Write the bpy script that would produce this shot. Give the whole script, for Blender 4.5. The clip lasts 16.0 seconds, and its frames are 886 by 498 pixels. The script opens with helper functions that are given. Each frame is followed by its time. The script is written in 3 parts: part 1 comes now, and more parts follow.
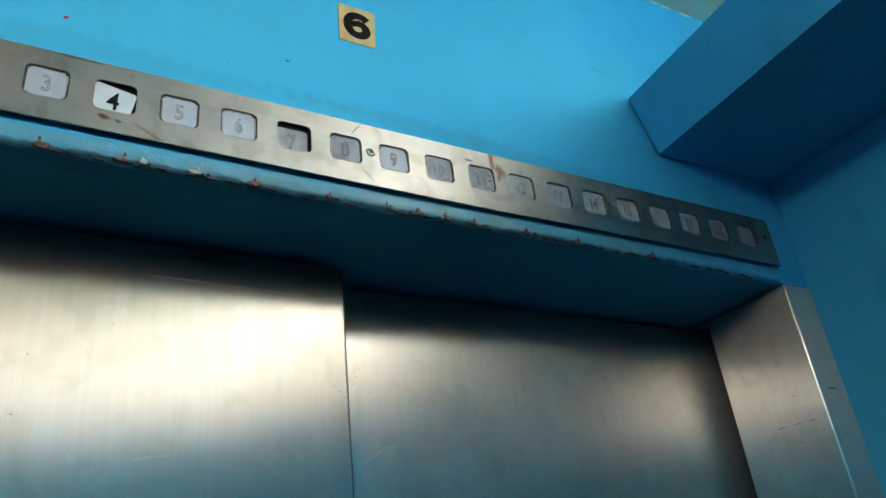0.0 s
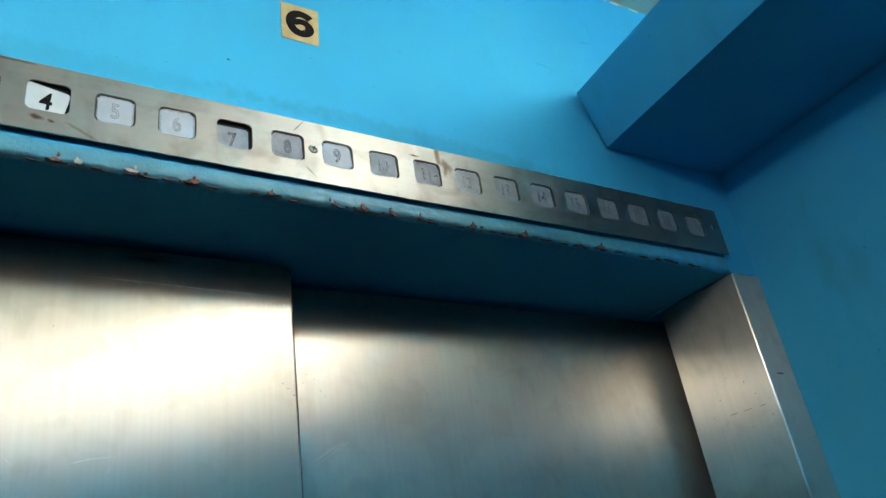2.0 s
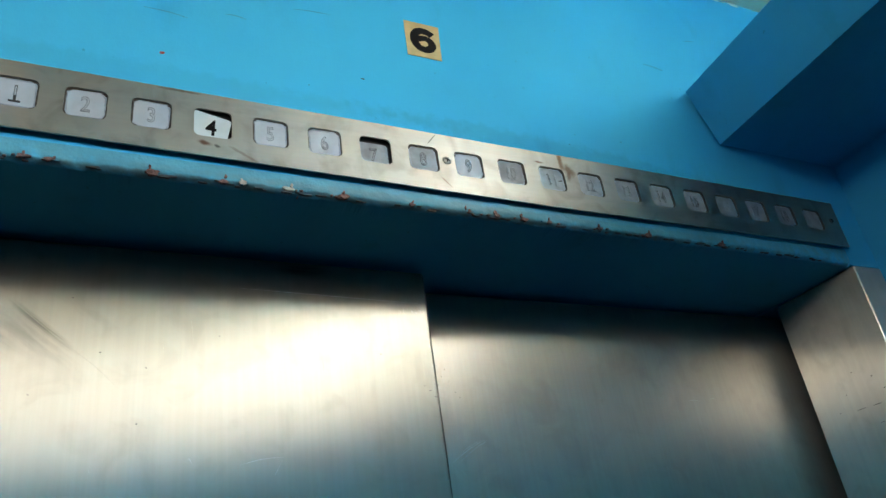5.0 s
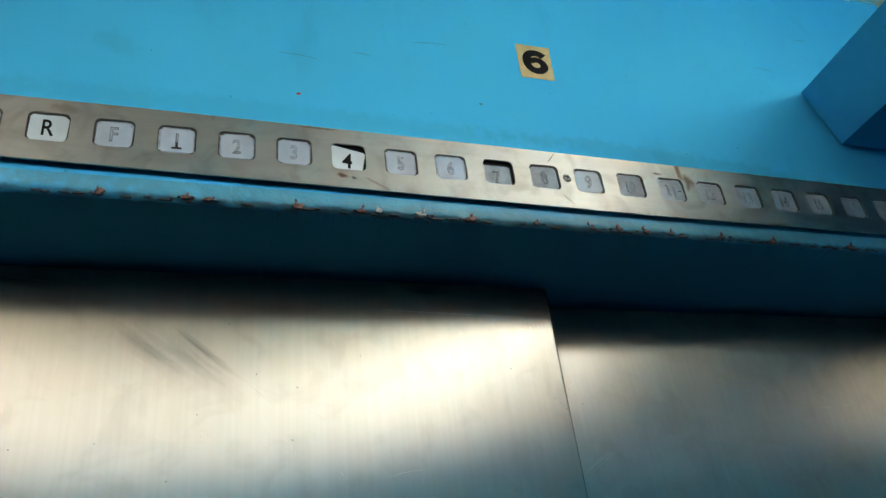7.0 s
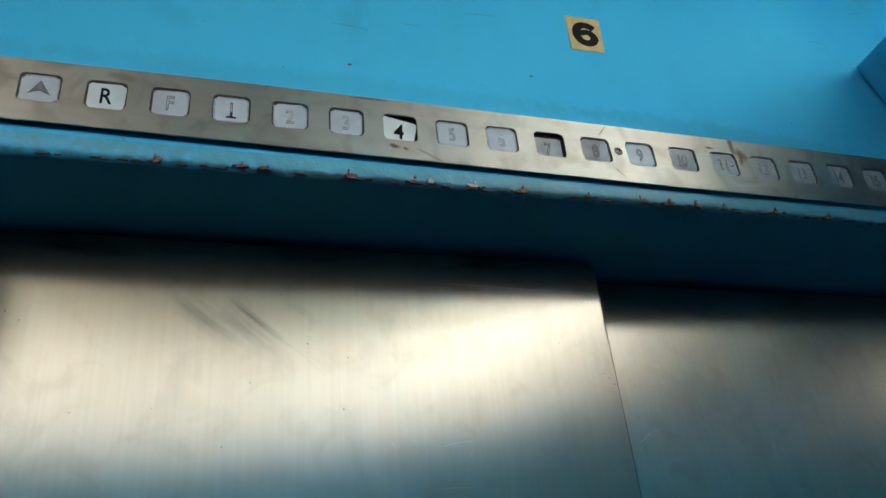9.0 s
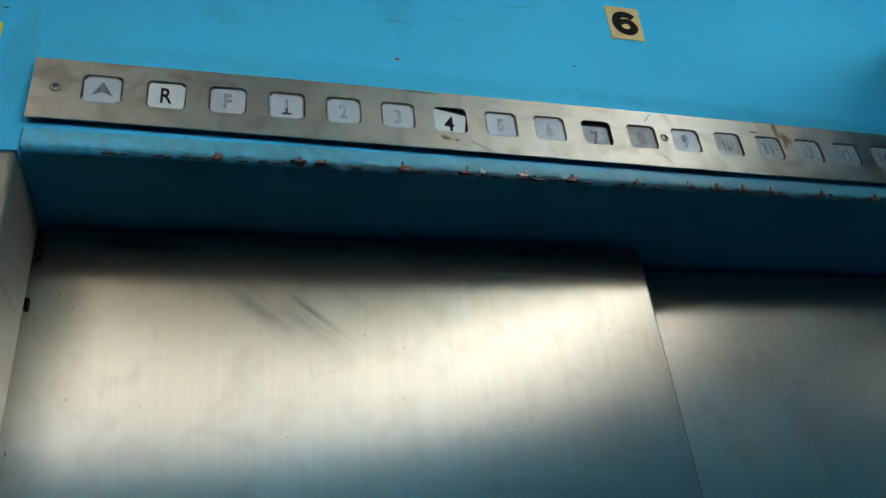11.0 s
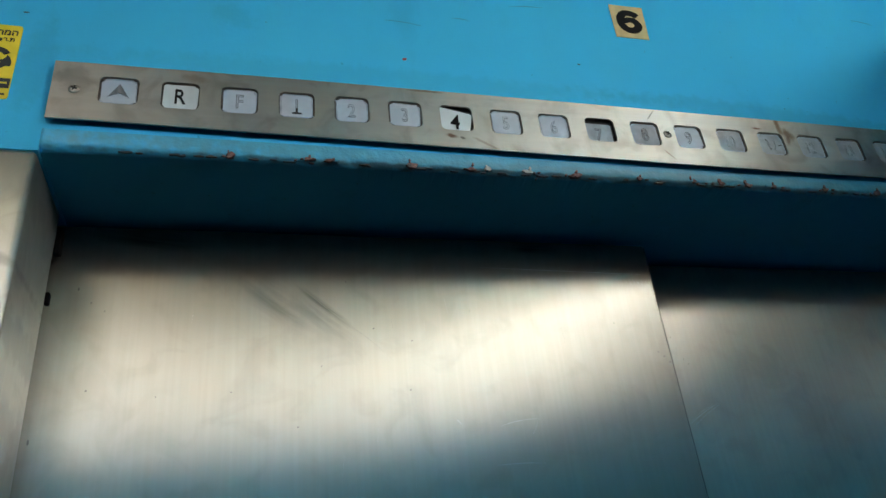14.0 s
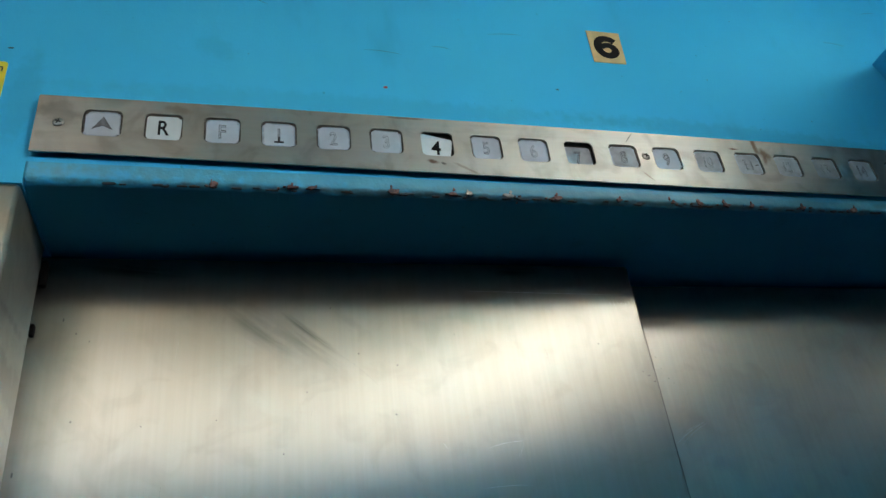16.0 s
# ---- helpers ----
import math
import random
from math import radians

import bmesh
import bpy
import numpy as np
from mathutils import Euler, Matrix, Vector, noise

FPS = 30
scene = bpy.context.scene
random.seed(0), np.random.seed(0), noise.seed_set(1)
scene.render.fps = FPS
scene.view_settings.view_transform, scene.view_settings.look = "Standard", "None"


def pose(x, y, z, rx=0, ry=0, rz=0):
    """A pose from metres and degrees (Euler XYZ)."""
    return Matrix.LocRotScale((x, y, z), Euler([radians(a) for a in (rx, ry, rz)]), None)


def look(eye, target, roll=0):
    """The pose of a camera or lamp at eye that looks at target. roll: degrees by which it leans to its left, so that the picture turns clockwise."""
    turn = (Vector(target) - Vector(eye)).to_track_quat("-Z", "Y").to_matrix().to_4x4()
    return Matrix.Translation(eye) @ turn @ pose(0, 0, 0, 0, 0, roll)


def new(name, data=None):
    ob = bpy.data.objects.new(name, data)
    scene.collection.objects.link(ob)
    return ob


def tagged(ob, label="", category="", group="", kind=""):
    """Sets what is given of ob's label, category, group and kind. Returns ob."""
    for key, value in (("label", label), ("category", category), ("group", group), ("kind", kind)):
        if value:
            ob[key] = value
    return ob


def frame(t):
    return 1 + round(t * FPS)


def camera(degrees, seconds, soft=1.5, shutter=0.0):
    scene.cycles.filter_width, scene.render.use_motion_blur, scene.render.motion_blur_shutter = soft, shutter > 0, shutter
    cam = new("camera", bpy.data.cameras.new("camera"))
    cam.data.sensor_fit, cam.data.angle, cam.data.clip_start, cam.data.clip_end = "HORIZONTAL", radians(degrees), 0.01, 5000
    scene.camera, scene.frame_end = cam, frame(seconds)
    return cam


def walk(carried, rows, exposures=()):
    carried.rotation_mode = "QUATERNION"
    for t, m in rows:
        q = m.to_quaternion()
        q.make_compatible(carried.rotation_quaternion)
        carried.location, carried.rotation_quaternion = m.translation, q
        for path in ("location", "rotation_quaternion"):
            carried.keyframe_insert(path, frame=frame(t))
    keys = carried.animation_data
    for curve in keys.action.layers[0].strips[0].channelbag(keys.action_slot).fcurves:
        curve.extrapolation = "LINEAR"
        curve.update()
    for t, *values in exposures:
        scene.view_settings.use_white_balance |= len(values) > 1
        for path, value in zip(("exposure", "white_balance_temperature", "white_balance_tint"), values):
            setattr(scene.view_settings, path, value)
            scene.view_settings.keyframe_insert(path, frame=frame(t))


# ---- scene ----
cam = camera(60.8, 16.0)
PATH = [
    (0, (-0.203, -0.409, 1.759), (0.745, 1.097, 2.673), -7.0),
    (0.5, (-0.19, -0.414, 1.756), (0.815, 1.065, 2.652), -7.9),
    (1, (-0.182, -0.418, 1.754), (0.832, 1.043, 2.668), -8.9),
    (1.5, (-0.182, -0.421, 1.75), (0.815, 1.031, 2.697), -9.7),
    (2, (-0.184, -0.419, 1.749), (0.817, 1.052, 2.663), -9.3),
    (2.5, (-0.195, -0.413, 1.749), (0.807, 1.074, 2.635), -9.6),
    (3, (-0.205, -0.414, 1.751), (0.766, 1.09, 2.643), -9.4),
    (3.5, (-0.211, -0.411, 1.747), (0.723, 1.104, 2.66), -8.9),
    (6, (-0.256, -0.413, 1.751), (0.5, 1.166, 2.719), -8.8),
    (6.5, (-0.262, -0.417, 1.747), (0.421, 1.181, 2.738), -8.4),
    (7, (-0.272, -0.42, 1.748), (0.359, 1.195, 2.744), -7.6),
    (7.5, (-0.276, -0.421, 1.745), (0.313, 1.211, 2.741), -7.0),
    (8, (-0.278, -0.42, 1.743), (0.277, 1.227, 2.733), -6.4),
    (8.5, (-0.279, -0.417, 1.743), (0.279, 1.235, 2.722), -5.8),
    (9, (-0.287, -0.409, 1.743), (0.279, 1.247, 2.711), -5.9),
    (9.5, (-0.295, -0.404, 1.742), (0.253, 1.265, 2.697), -6.3),
    (12, (-0.321, -0.404, 1.734), (0.205, 1.258, 2.714), -6.7),
    (12.5, (-0.321, -0.408, 1.733), (0.199, 1.263, 2.702), -6.5),
    (13, (-0.32, -0.41, 1.73), (0.184, 1.263, 2.704), -6.7),
    (13.5, (-0.315, -0.414, 1.729), (0.177, 1.262, 2.704), -6.3),
    (14, (-0.314, -0.415, 1.728), (0.184, 1.262, 2.698), -6.4),
    (14.5, (-0.311, -0.412, 1.722), (0.189, 1.266, 2.689), -6.9),
    (15, (-0.311, -0.414, 1.723), (0.192, 1.257, 2.701), -7.5),
    (15.5, (-0.311, -0.42, 1.725), (0.204, 1.233, 2.725), -8.2),
    (16, (-0.308, -0.421, 1.724), (0.205, 1.218, 2.749), -7.9),
]
EXPOSURES = [(0, 0.77, 6500, 10), (1.5, 1.08, 6500, 10), (3.5, 0.93, 6500, 10), (6, 0.66, 6550, 10), (9.5, 0.40, 6450, 10), (12, 0.31, 6350, 10), (16, 0.31, 6350, 10)]
walk(cam, [(t, look(eye, target, roll)) for t, eye, target, roll in PATH], EXPOSURES)

# ---- light: a closed lobby lit by two batten ceiling lamps ----
world = bpy.data.worlds.new("lobby_world")
scene.world = world
world.use_nodes = True
world.node_tree.nodes["Background"].inputs[0].default_value = (0.5, 0.6, 0.7, 1)
world.node_tree.nodes["Background"].inputs[1].default_value = 0.02
LAMP_A, LAMP_B = (0.40, -0.97, 2.38), (-0.76, -1.04, 2.38)
GLOW_A, GLOW_B = 25.0, 6.1

# ---- plan ----
PITCH, PANEL_Z = 0.038, 2.075
LINTEL_Z, CEIL_Z = 2.029, 2.38
LEFT_IN, RIGHT_IN, WALL_R = -0.441, 0.435, 0.476
WALL_L, WALL_B = -1.75, -1.60
LEAF_L_Y, LEAF_R_Y = 0.086, 0.120


# ---- materials ----
class Mat:
    """A small node builder round one Principled shader."""

    def __init__(self, name, color, rough=0.5, metal=0.0):
        self.m = bpy.data.materials.new(name)
        self.m.use_nodes = True
        self.t = self.m.node_tree
        self.b = self.t.nodes["Principled BSDF"]
        self.b.inputs["Base Color"].default_value = (*color, 1)
        self.b.inputs["Roughness"].default_value = rough
        self.b.inputs["Metallic"].default_value = metal
        self.co = self.t.nodes.new("ShaderNodeTexCoord").outputs["Object"]
        self.color, self.rough = None, None

    def link(self, a, b):
        self.t.links.new(a, b)

    def put(self, value, socket):
        if isinstance(value, bpy.types.NodeSocket):
            self.link(value, socket)
        else:
            socket.default_value = (*value, 1) if isinstance(value, tuple) and len(value) == 3 and socket.type == "RGBA" else value

    def math(self, op, a, b=0.0, c=0.0):
        n = self.t.nodes.new("ShaderNodeMath")
        n.operation = op
        for v, s in zip((a, b, c), n.inputs):
            self.put(v, s)
        return n.outputs[0]

    def mix(self, fac, a, b):
        n = self.t.nodes.new("ShaderNodeMix")
        n.data_type = "RGBA"
        self.put(fac, n.inputs[0]), self.put(a, n.inputs[6]), self.put(b, n.inputs[7])
        return n.outputs[2]

    def ramp(self, v, lo, hi, a=0.0, b=1.0):
        n = self.t.nodes.new("ShaderNodeMapRange")
        n.interpolation_type = "SMOOTHSTEP"
        for x, s in zip((v, lo, hi, a, b), n.inputs):
            self.put(x, s)
        return n.outputs[0]

    def place(self, scale=(1, 1, 1), at=(0, 0, 0), turn=(0, 0, 0), src=None):
        n = self.t.nodes.new("ShaderNodeMapping")
        n.vector_type = "TEXTURE"
        self.link(src or self.co, n.inputs[0])
        n.inputs[1].default_value, n.inputs[2].default_value = at, turn
        n.inputs[3].default_value = scale
        return n.outputs[0]

    def noise(self, scale, detail=4.0, stretch=(1, 1, 1), at=(0, 0, 0), distort=0.0):
        n = self.t.nodes.new("ShaderNodeTexNoise")
        self.link(self.place(stretch, at), n.inputs["Vector"])
        n.inputs["Scale"].default_value, n.inputs["Detail"].default_value = scale, detail
        n.inputs["Distortion"].default_value = distort
        return n.outputs["Fac"]

    def blot(self, at, size, turn=0.0, rag=0.5, scale=120.0, stretch=(1, 1, 1)):
        """A ragged stain with the half sizes size (x, z) round at, turned in the wall's plane."""
        n = self.t.nodes.new("ShaderNodeVectorMath")
        n.operation = "LENGTH"
        self.link(self.place((size[0], size[2] if len(size) > 2 else 1.0, size[1]), at, (0, turn, 0)), n.inputs[0])
        d = self.math("ADD", n.outputs["Value"], self.math("MULTIPLY", self.math("SUBTRACT", self.noise(scale, 5, stretch, at), 0.5), 2.5 * rag))
        return self.ramp(d, 0.45, 1.1, 1.0, 0.0)

    def smear(self, at, size, turn):
        """A soft rubbed smudge, streaked along its own length."""
        n = self.t.nodes.new("ShaderNodeVectorMath")
        n.operation = "LENGTH"
        self.link(self.place((size[0], 1.0, size[1]), at, (0, turn, 0)), n.inputs[0])
        t = self.t.nodes.new("ShaderNodeTexNoise")
        self.link(self.place((size[0], 1.0, size[1] * 0.42), at, (0, turn, 0)), t.inputs["Vector"])
        t.inputs["Scale"].default_value, t.inputs["Detail"].default_value = 1.6, 4.0
        return self.math("MULTIPLY", self.ramp(n.outputs["Value"], 0.05, 1.0, 1.0, 0.0), self.ramp(t.outputs["Fac"], 0.28, 0.72, 0.25, 1.0))

    def bump(self, height, strength=0.3, distance=0.002):
        n = self.t.nodes.new("ShaderNodeBump")
        n.inputs["Strength"].default_value, n.inputs["Distance"].default_value = strength, distance
        self.link(height, n.inputs["Height"])
        self.link(n.outputs[0], self.b.inputs["Normal"])
        return self

    def done(self, color=None, rough=None):
        if color is not None:
            self.put(color, self.b.inputs["Base Color"])
        if rough is not None:
            self.put(rough, self.b.inputs["Roughness"])
        return self.m


def blue_paint(name, marks=(), deep=1.0, gloss=0.04, rough=(0.5, 0.64), relief=0.22, grain=70):
    m = Mat(name, (0.05, 0.4, 0.65), 0.5)
    m.b.inputs["Specular IOR Level"].default_value = gloss
    col = m.mix(m.ramp(m.noise(3.5, 5), 0.3, 0.72), tuple(deep * c for c in (0.052, 0.415, 0.71)), tuple(deep * c for c in (0.064, 0.47, 0.77)))
    col = m.mix(m.math("MULTIPLY", m.ramp(m.noise(22, 6, (1, 1, 2.5)), 0.56, 0.78), 0.35), col, (0.035, 0.24, 0.40))
    col = m.mix(m.math("MULTIPLY", m.ramp(m.noise(160, 3, (1, 1, 1), (3, 1, 2)), 0.7, 0.76), 0.4), col, (0.02, 0.14, 0.22))
    for at, size, turn, tone, amount in marks:
        col = m.mix(m.math("MULTIPLY", m.blot(at, size, turn), amount), col, tone)
    m.bump(m.math("ADD", m.noise(grain, 4), m.math("MULTIPLY", m.noise(420, 2), 0.35)), relief, 0.0015)
    return m.done(col, m.ramp(m.noise(9, 4), 0.25, 0.75, *rough))


def brushed_steel(name, base=(0.420, 0.413, 0.380), rough=(0.277, 0.284), aniso=1.0, along="z", marks=(), spin=0.0, mottle=0.22, soft=False):
    """Sheet steel, brushed along one axis, with smears and small dents; its UV map gives the grain."""
    m = Mat(name, base, 0.3, 0.92)
    stretch = {"z": (1, 1, 30), "x": (30, 1, 1), "y": (1, 30, 1)}[along]
    wide = {"z": (1, 1, 6), "x": (6, 1, 1), "y": (1, 6, 1)}[along]
    fine, broad, smear = m.noise(300, 4, stretch), m.noise(50, 4, wide), m.noise(9, 3, (1, 1, 1.7), (2, 0, 1))
    col = m.mix(m.ramp(fine, 0.3, 0.7), tuple(0.965 * c for c in base), tuple(min(1, 1.025 * c) for c in base))
    col = m.mix(m.math("MULTIPLY", m.ramp(broad, 0.40, 0.75), 0.34), col, tuple(0.9 * c for c in base))
    r = m.math("ADD", m.ramp(smear, 0.3, 0.7, rough[0], rough[1]), m.math("MULTIPLY", m.math("SUBTRACT", fine, 0.5), 0.004))
    col = m.mix(m.math("MULTIPLY", m.ramp(m.noise(38, 6, (1, 1, 1), (5, 2, 1), 0.8), 0.46, 0.72), mottle), col, tuple(0.55 * c for c in base))
    for at, size, turn, tone, amount in marks:
        f = m.math("MULTIPLY", m.smear(at, size, turn) if soft else m.blot(at, size, turn, 0.7, 90, (1, 1, 1)), amount)
        col = m.mix(f, col, tone)
        r = m.math("ADD", r, m.math("MULTIPLY", f, 0.008))
    m.b.inputs["Anisotropic"].default_value = aniso
    m.b.inputs["Anisotropic Rotation"].default_value = spin
    tan = m.t.nodes.new("ShaderNodeTangent")
    tan.direction_type = "UV_MAP"
    tan.uv_map = "grain"
    m.link(tan.outputs[0], m.b.inputs["Tangent"])
    return m.done(col, r)


def plain(name, color, rough=0.5, metal=0.0, vary=0.15, scale=40.0, bump=0.1):
    m = Mat(name, color, rough, metal)
    col = m.mix(m.ramp(m.noise(scale, 5), 0.3, 0.7), tuple(c * (1 - vary) for c in color), tuple(min(1, c * (1 + vary)) for c in color))
    m.bump(m.noise(scale * 4, 3), bump, 0.001)
    return m.done(col)


RUST, BROWN, SOOT = (0.10, 0.035, 0.016), (0.12, 0.062, 0.028), (0.03, 0.028, 0.026)
GRIME = (0.03, 0.19, 0.30)
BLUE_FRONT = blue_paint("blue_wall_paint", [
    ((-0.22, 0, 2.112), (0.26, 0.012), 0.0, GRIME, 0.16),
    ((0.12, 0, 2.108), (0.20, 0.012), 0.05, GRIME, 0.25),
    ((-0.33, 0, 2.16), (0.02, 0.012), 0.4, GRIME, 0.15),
    ((-0.452, 0, 2.10), (0.012, 0.05), 0.1, GRIME, 0.22),
])
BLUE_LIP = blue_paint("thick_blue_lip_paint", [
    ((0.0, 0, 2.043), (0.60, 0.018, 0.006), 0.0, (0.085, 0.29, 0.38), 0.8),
    # darker along the lowest edge, duller just above it
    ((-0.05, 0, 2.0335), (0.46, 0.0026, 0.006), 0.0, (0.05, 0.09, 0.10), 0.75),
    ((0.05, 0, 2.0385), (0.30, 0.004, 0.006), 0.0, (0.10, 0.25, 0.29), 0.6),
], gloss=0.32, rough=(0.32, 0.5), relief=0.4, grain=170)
BLUE_SIDE = blue_paint("blue_side_paint", gloss=0.12)
# wall blue brightened on unseen walls to lift the leaves' reflections
BLUE_LIFTED = blue_paint("lifted_blue_back_paint", (), 1.15)
# near-black colour for unseen lower walls, soaks up bounce light
LIGHT_SINK = plain("light_sink_dark", (0.008, 0.022, 0.032), 0.5, 0, 0.2, 20)
CREAM = plain("cream_ceiling_paint", (0.80, 0.74, 0.60), 0.7, 0, 0.06, 12)
STEEL_L = brushed_steel("brushed_steel_front_leaf", base=(0.285, 0.270, 0.238), marks=[
    ((-0.290, 0, 1.967), (0.050, 0.021), 0.62, (0.14, 0.136, 0.127), 0.6),
    ((-0.302, 0, 1.972), (0.026, 0.007), 0.66, (0.11, 0.107, 0.10), 0.4),
    ((-0.288, 0, 1.961), (0.024, 0.006), 0.60, (0.11, 0.107, 0.10), 0.4),
    ((-0.258, 0, 1.965), (0.034, 0.0040), 0.70, (0.06, 0.059, 0.057), 0.7),
    ((-0.266, 0, 1.972), (0.022, 0.004), 0.72, (0.09, 0.088, 0.085), 0.4),
    ((-0.262, 0, 1.957), (0.036, 0.012), 0.70, (0.13, 0.126, 0.117), 0.55),
    ((-0.38, 0, 2.017), (0.05, 0.010), 0.1, (0.05, 0.05, 0.05), 0.8),
    ((-0.09, 0, 2.021), (0.03, 0.008), 0.0, (0.04, 0.04, 0.04), 0.8),
], soft=True)
STEEL_R = brushed_steel("brushed_steel_rear_leaf", base=(0.385, 0.366, 0.325), marks=[
    ((0.048, 0, 1.934), (0.005, 0.05), 0.12, (0.36, 0.35, 0.33), 0.35),
    ((0.032, 0, 1.952), (0.004, 0.012), 0.3, (0.30, 0.25, 0.20), 0.3),
])
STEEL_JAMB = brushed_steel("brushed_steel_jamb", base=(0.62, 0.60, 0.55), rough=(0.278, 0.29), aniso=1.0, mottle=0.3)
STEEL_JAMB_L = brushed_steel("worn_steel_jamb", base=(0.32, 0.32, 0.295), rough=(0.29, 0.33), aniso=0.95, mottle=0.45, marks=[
    ((-0.470, 0, 2.000), (0.008, 0.016), 0.2, (0.06, 0.065, 0.06), 0.6),
    ((-0.480, 0, 1.975), (0.010, 0.030), 0.1, (0.11, 0.115, 0.11), 0.35),
    ((-0.450, 0, 1.952), (0.012, 0.005), 0.3, (0.08, 0.08, 0.076), 0.45),
    ((-0.440, 0, 1.915), (0.006, 0.016), 0.0, (0.10, 0.098, 0.09), 0.35),
    ((-0.438, 0, 1.870), (0.006, 0.022), 0.1, (0.11, 0.105, 0.10), 0.3),
])
STEEL_PLATE = brushed_steel("brushed_steel_plate", base=(0.355, 0.337, 0.305), rough=(0.42, 0.50), aniso=0.5, mottle=0.55, along="x", spin=0.25, marks=[
    ((0.1065, 0, 2.094), (0.0034, 0.010), 0.05, BROWN, 0.85),
    ((0.1135, 0, 2.084), (0.0075, 0.006), 0.5, BROWN, 0.8),
    ((0.112, 0, 2.078), (0.003, 0.006), 0.3, RUST, 0.6),
    ((0.085, 0, 2.088), (0.006, 0.0016), 0.0, RUST, 0.9),
    ((-0.176, 0, 2.0585), (0.0055, 0.0028), 0.1, RUST, 0.85),
    ((-0.168, 0, 2.0572), (0.0030, 0.0018), 0.3, SOOT, 0.7),
    ((-0.15, 0, 2.053), (0.012, 0.0016), 0.5, BROWN, 0.4),
    ((-0.352, 0, 2.092), (0.010, 0.005), 0.0, BROWN, 0.35),
    ((-0.425, 0, 2.083), (0.014, 0.012), 0.0, (0.14, 0.13, 0.12), 0.45),
    ((-0.19, 0, 2.098), (0.015, 0.0015), 0.0, BROWN, 0.6),
    ((-0.01, 0, 2.0935), (0.009, 0.0008), -0.9, SOOT, 0.7),
    ((-0.003, 0, 2.055), (0.007, 0.0010), 0.8, RUST, 0.5),
])
DARK = plain("painted_cavity_shade", (0.012, 0.011, 0.010), 0.8)
TILE = plain("white_translucent_plastic", (0.38, 0.43, 0.50), 0.45, 0, 0.06, 90, 0.05)
TILE_CLEAN = plain("clean_white_plastic", (0.54, 0.60, 0.63), 0.4, 0, 0.04, 90, 0.05)
# dusty tiles, with the shade on the right end and the 7 painted in
TILE_SHADED_DUSTY = plain("shaded_dusty_white_plastic", (0.24, 0.26, 0.29), 0.55, 0, 0.14, 140, 0.08)
INK = plain("black_ink", (0.012, 0.012, 0.014), 0.5)
RUBBER = plain("matte_black_rubber", (0.006, 0.006, 0.006), 0.9)
PRINT = plain("black_print", (0.008, 0.008, 0.009), 0.7)
GREY_INK = plain("faded_grey_ink", (0.13, 0.135, 0.15), 0.6, 0, 0.3, 300)
PALE_INK = plain("pale_worn_ink", (0.24, 0.26, 0.29), 0.6, 0, 0.2, 300)
TAN = plain("tan_sticker_paper", (0.56, 0.40, 0.18), 0.55, 0, 0.1, 120)
YELLOW = plain("yellow_label_vinyl", (0.80, 0.62, 0.03), 0.4, 0, 0.06, 90)
SCREW = plain("zinc_screw_steel", (0.30, 0.29, 0.27), 0.42, 1.0, 0.15, 400)
SMUT = plain("brown_grey_smut", (0.16, 0.15, 0.135), 0.6, 0, 0.4, 300)
CHIP = plain("chipped_rusty_primer", (0.135, 0.075, 0.068), 0.85, 0, 0.6, 420, 0.4)
CHIP_PALE = plain("chipped_plaster", (0.36, 0.35, 0.32), 0.85, 0, 0.25, 260, 0.5)
RED = plain("red_paint_fleck", (0.42, 0.03, 0.03), 0.5)
BLACK = plain("dark_paint_fleck", (0.02, 0.035, 0.05), 0.6)
# grime on the lip; also paints shade at leaf edge and window rims
GRIME_SHADE = plain("brown_black_grime_shade", (0.055, 0.045, 0.038), 0.8, 0, 0.6, 300)
DULL_BLUE = plain("dirty_blue_paint", (0.03, 0.16, 0.25), 0.7, 0, 0.3, 200)
SCUFF = plain("pale_scuffed_steel", (0.42, 0.42, 0.40), 0.6, 0.2, 0.2, 300)
SOOTY = plain("dark_scratch", (0.10, 0.095, 0.09), 0.6)
# colour of the shading painted round each tile
TILE_EDGE_SHADE = plain("grey_blue_edge_shade", (0.27, 0.31, 0.37), 0.7, 0, 0.2, 240)
FAINT = plain("faint_scratch", (0.27, 0.265, 0.24), 0.45, 0.9)
# unseen floor, near black so little light bounces up to the soffit
FLOOR_MAT = plain("near_black_floor", (0.018, 0.0175, 0.017), 0.4, 0, 0.35, 90)
LAMP_BODY = plain("white_lamp_metal", (0.75, 0.74, 0.70), 0.4)
SHAFT = plain("shaft_black", (0.01, 0.01, 0.01), 0.9)
for dull in (PRINT, RUBBER, FLOOR_MAT, LIGHT_SINK, SHAFT):
    dull.node_tree.nodes["Principled BSDF"].inputs["Specular IOR Level"].default_value = 0.1


def glow(name, strength):
    m = Mat(name, (0.8, 0.8, 0.75), 0.5)
    m.b.inputs["Emission Color"].default_value = (1.0, 0.915, 0.84, 1)
    m.b.inputs["Emission Strength"].default_value = strength
    return m.m


# ---- mesh helpers ----
def box(bm, x0, x1, y0, y1, z0, z1):
    v = [bm.verts.new((x, y, z)) for x in (x0, x1) for y in (y0, y1) for z in (z0, z1)]
    for f in ((0, 1, 3, 2), (4, 6, 7, 5), (0, 4, 5, 1), (2, 3, 7, 6), (0, 2, 6, 4), (1, 5, 7, 3)):
        bm.faces.new([v[i] for i in f])
    return bm


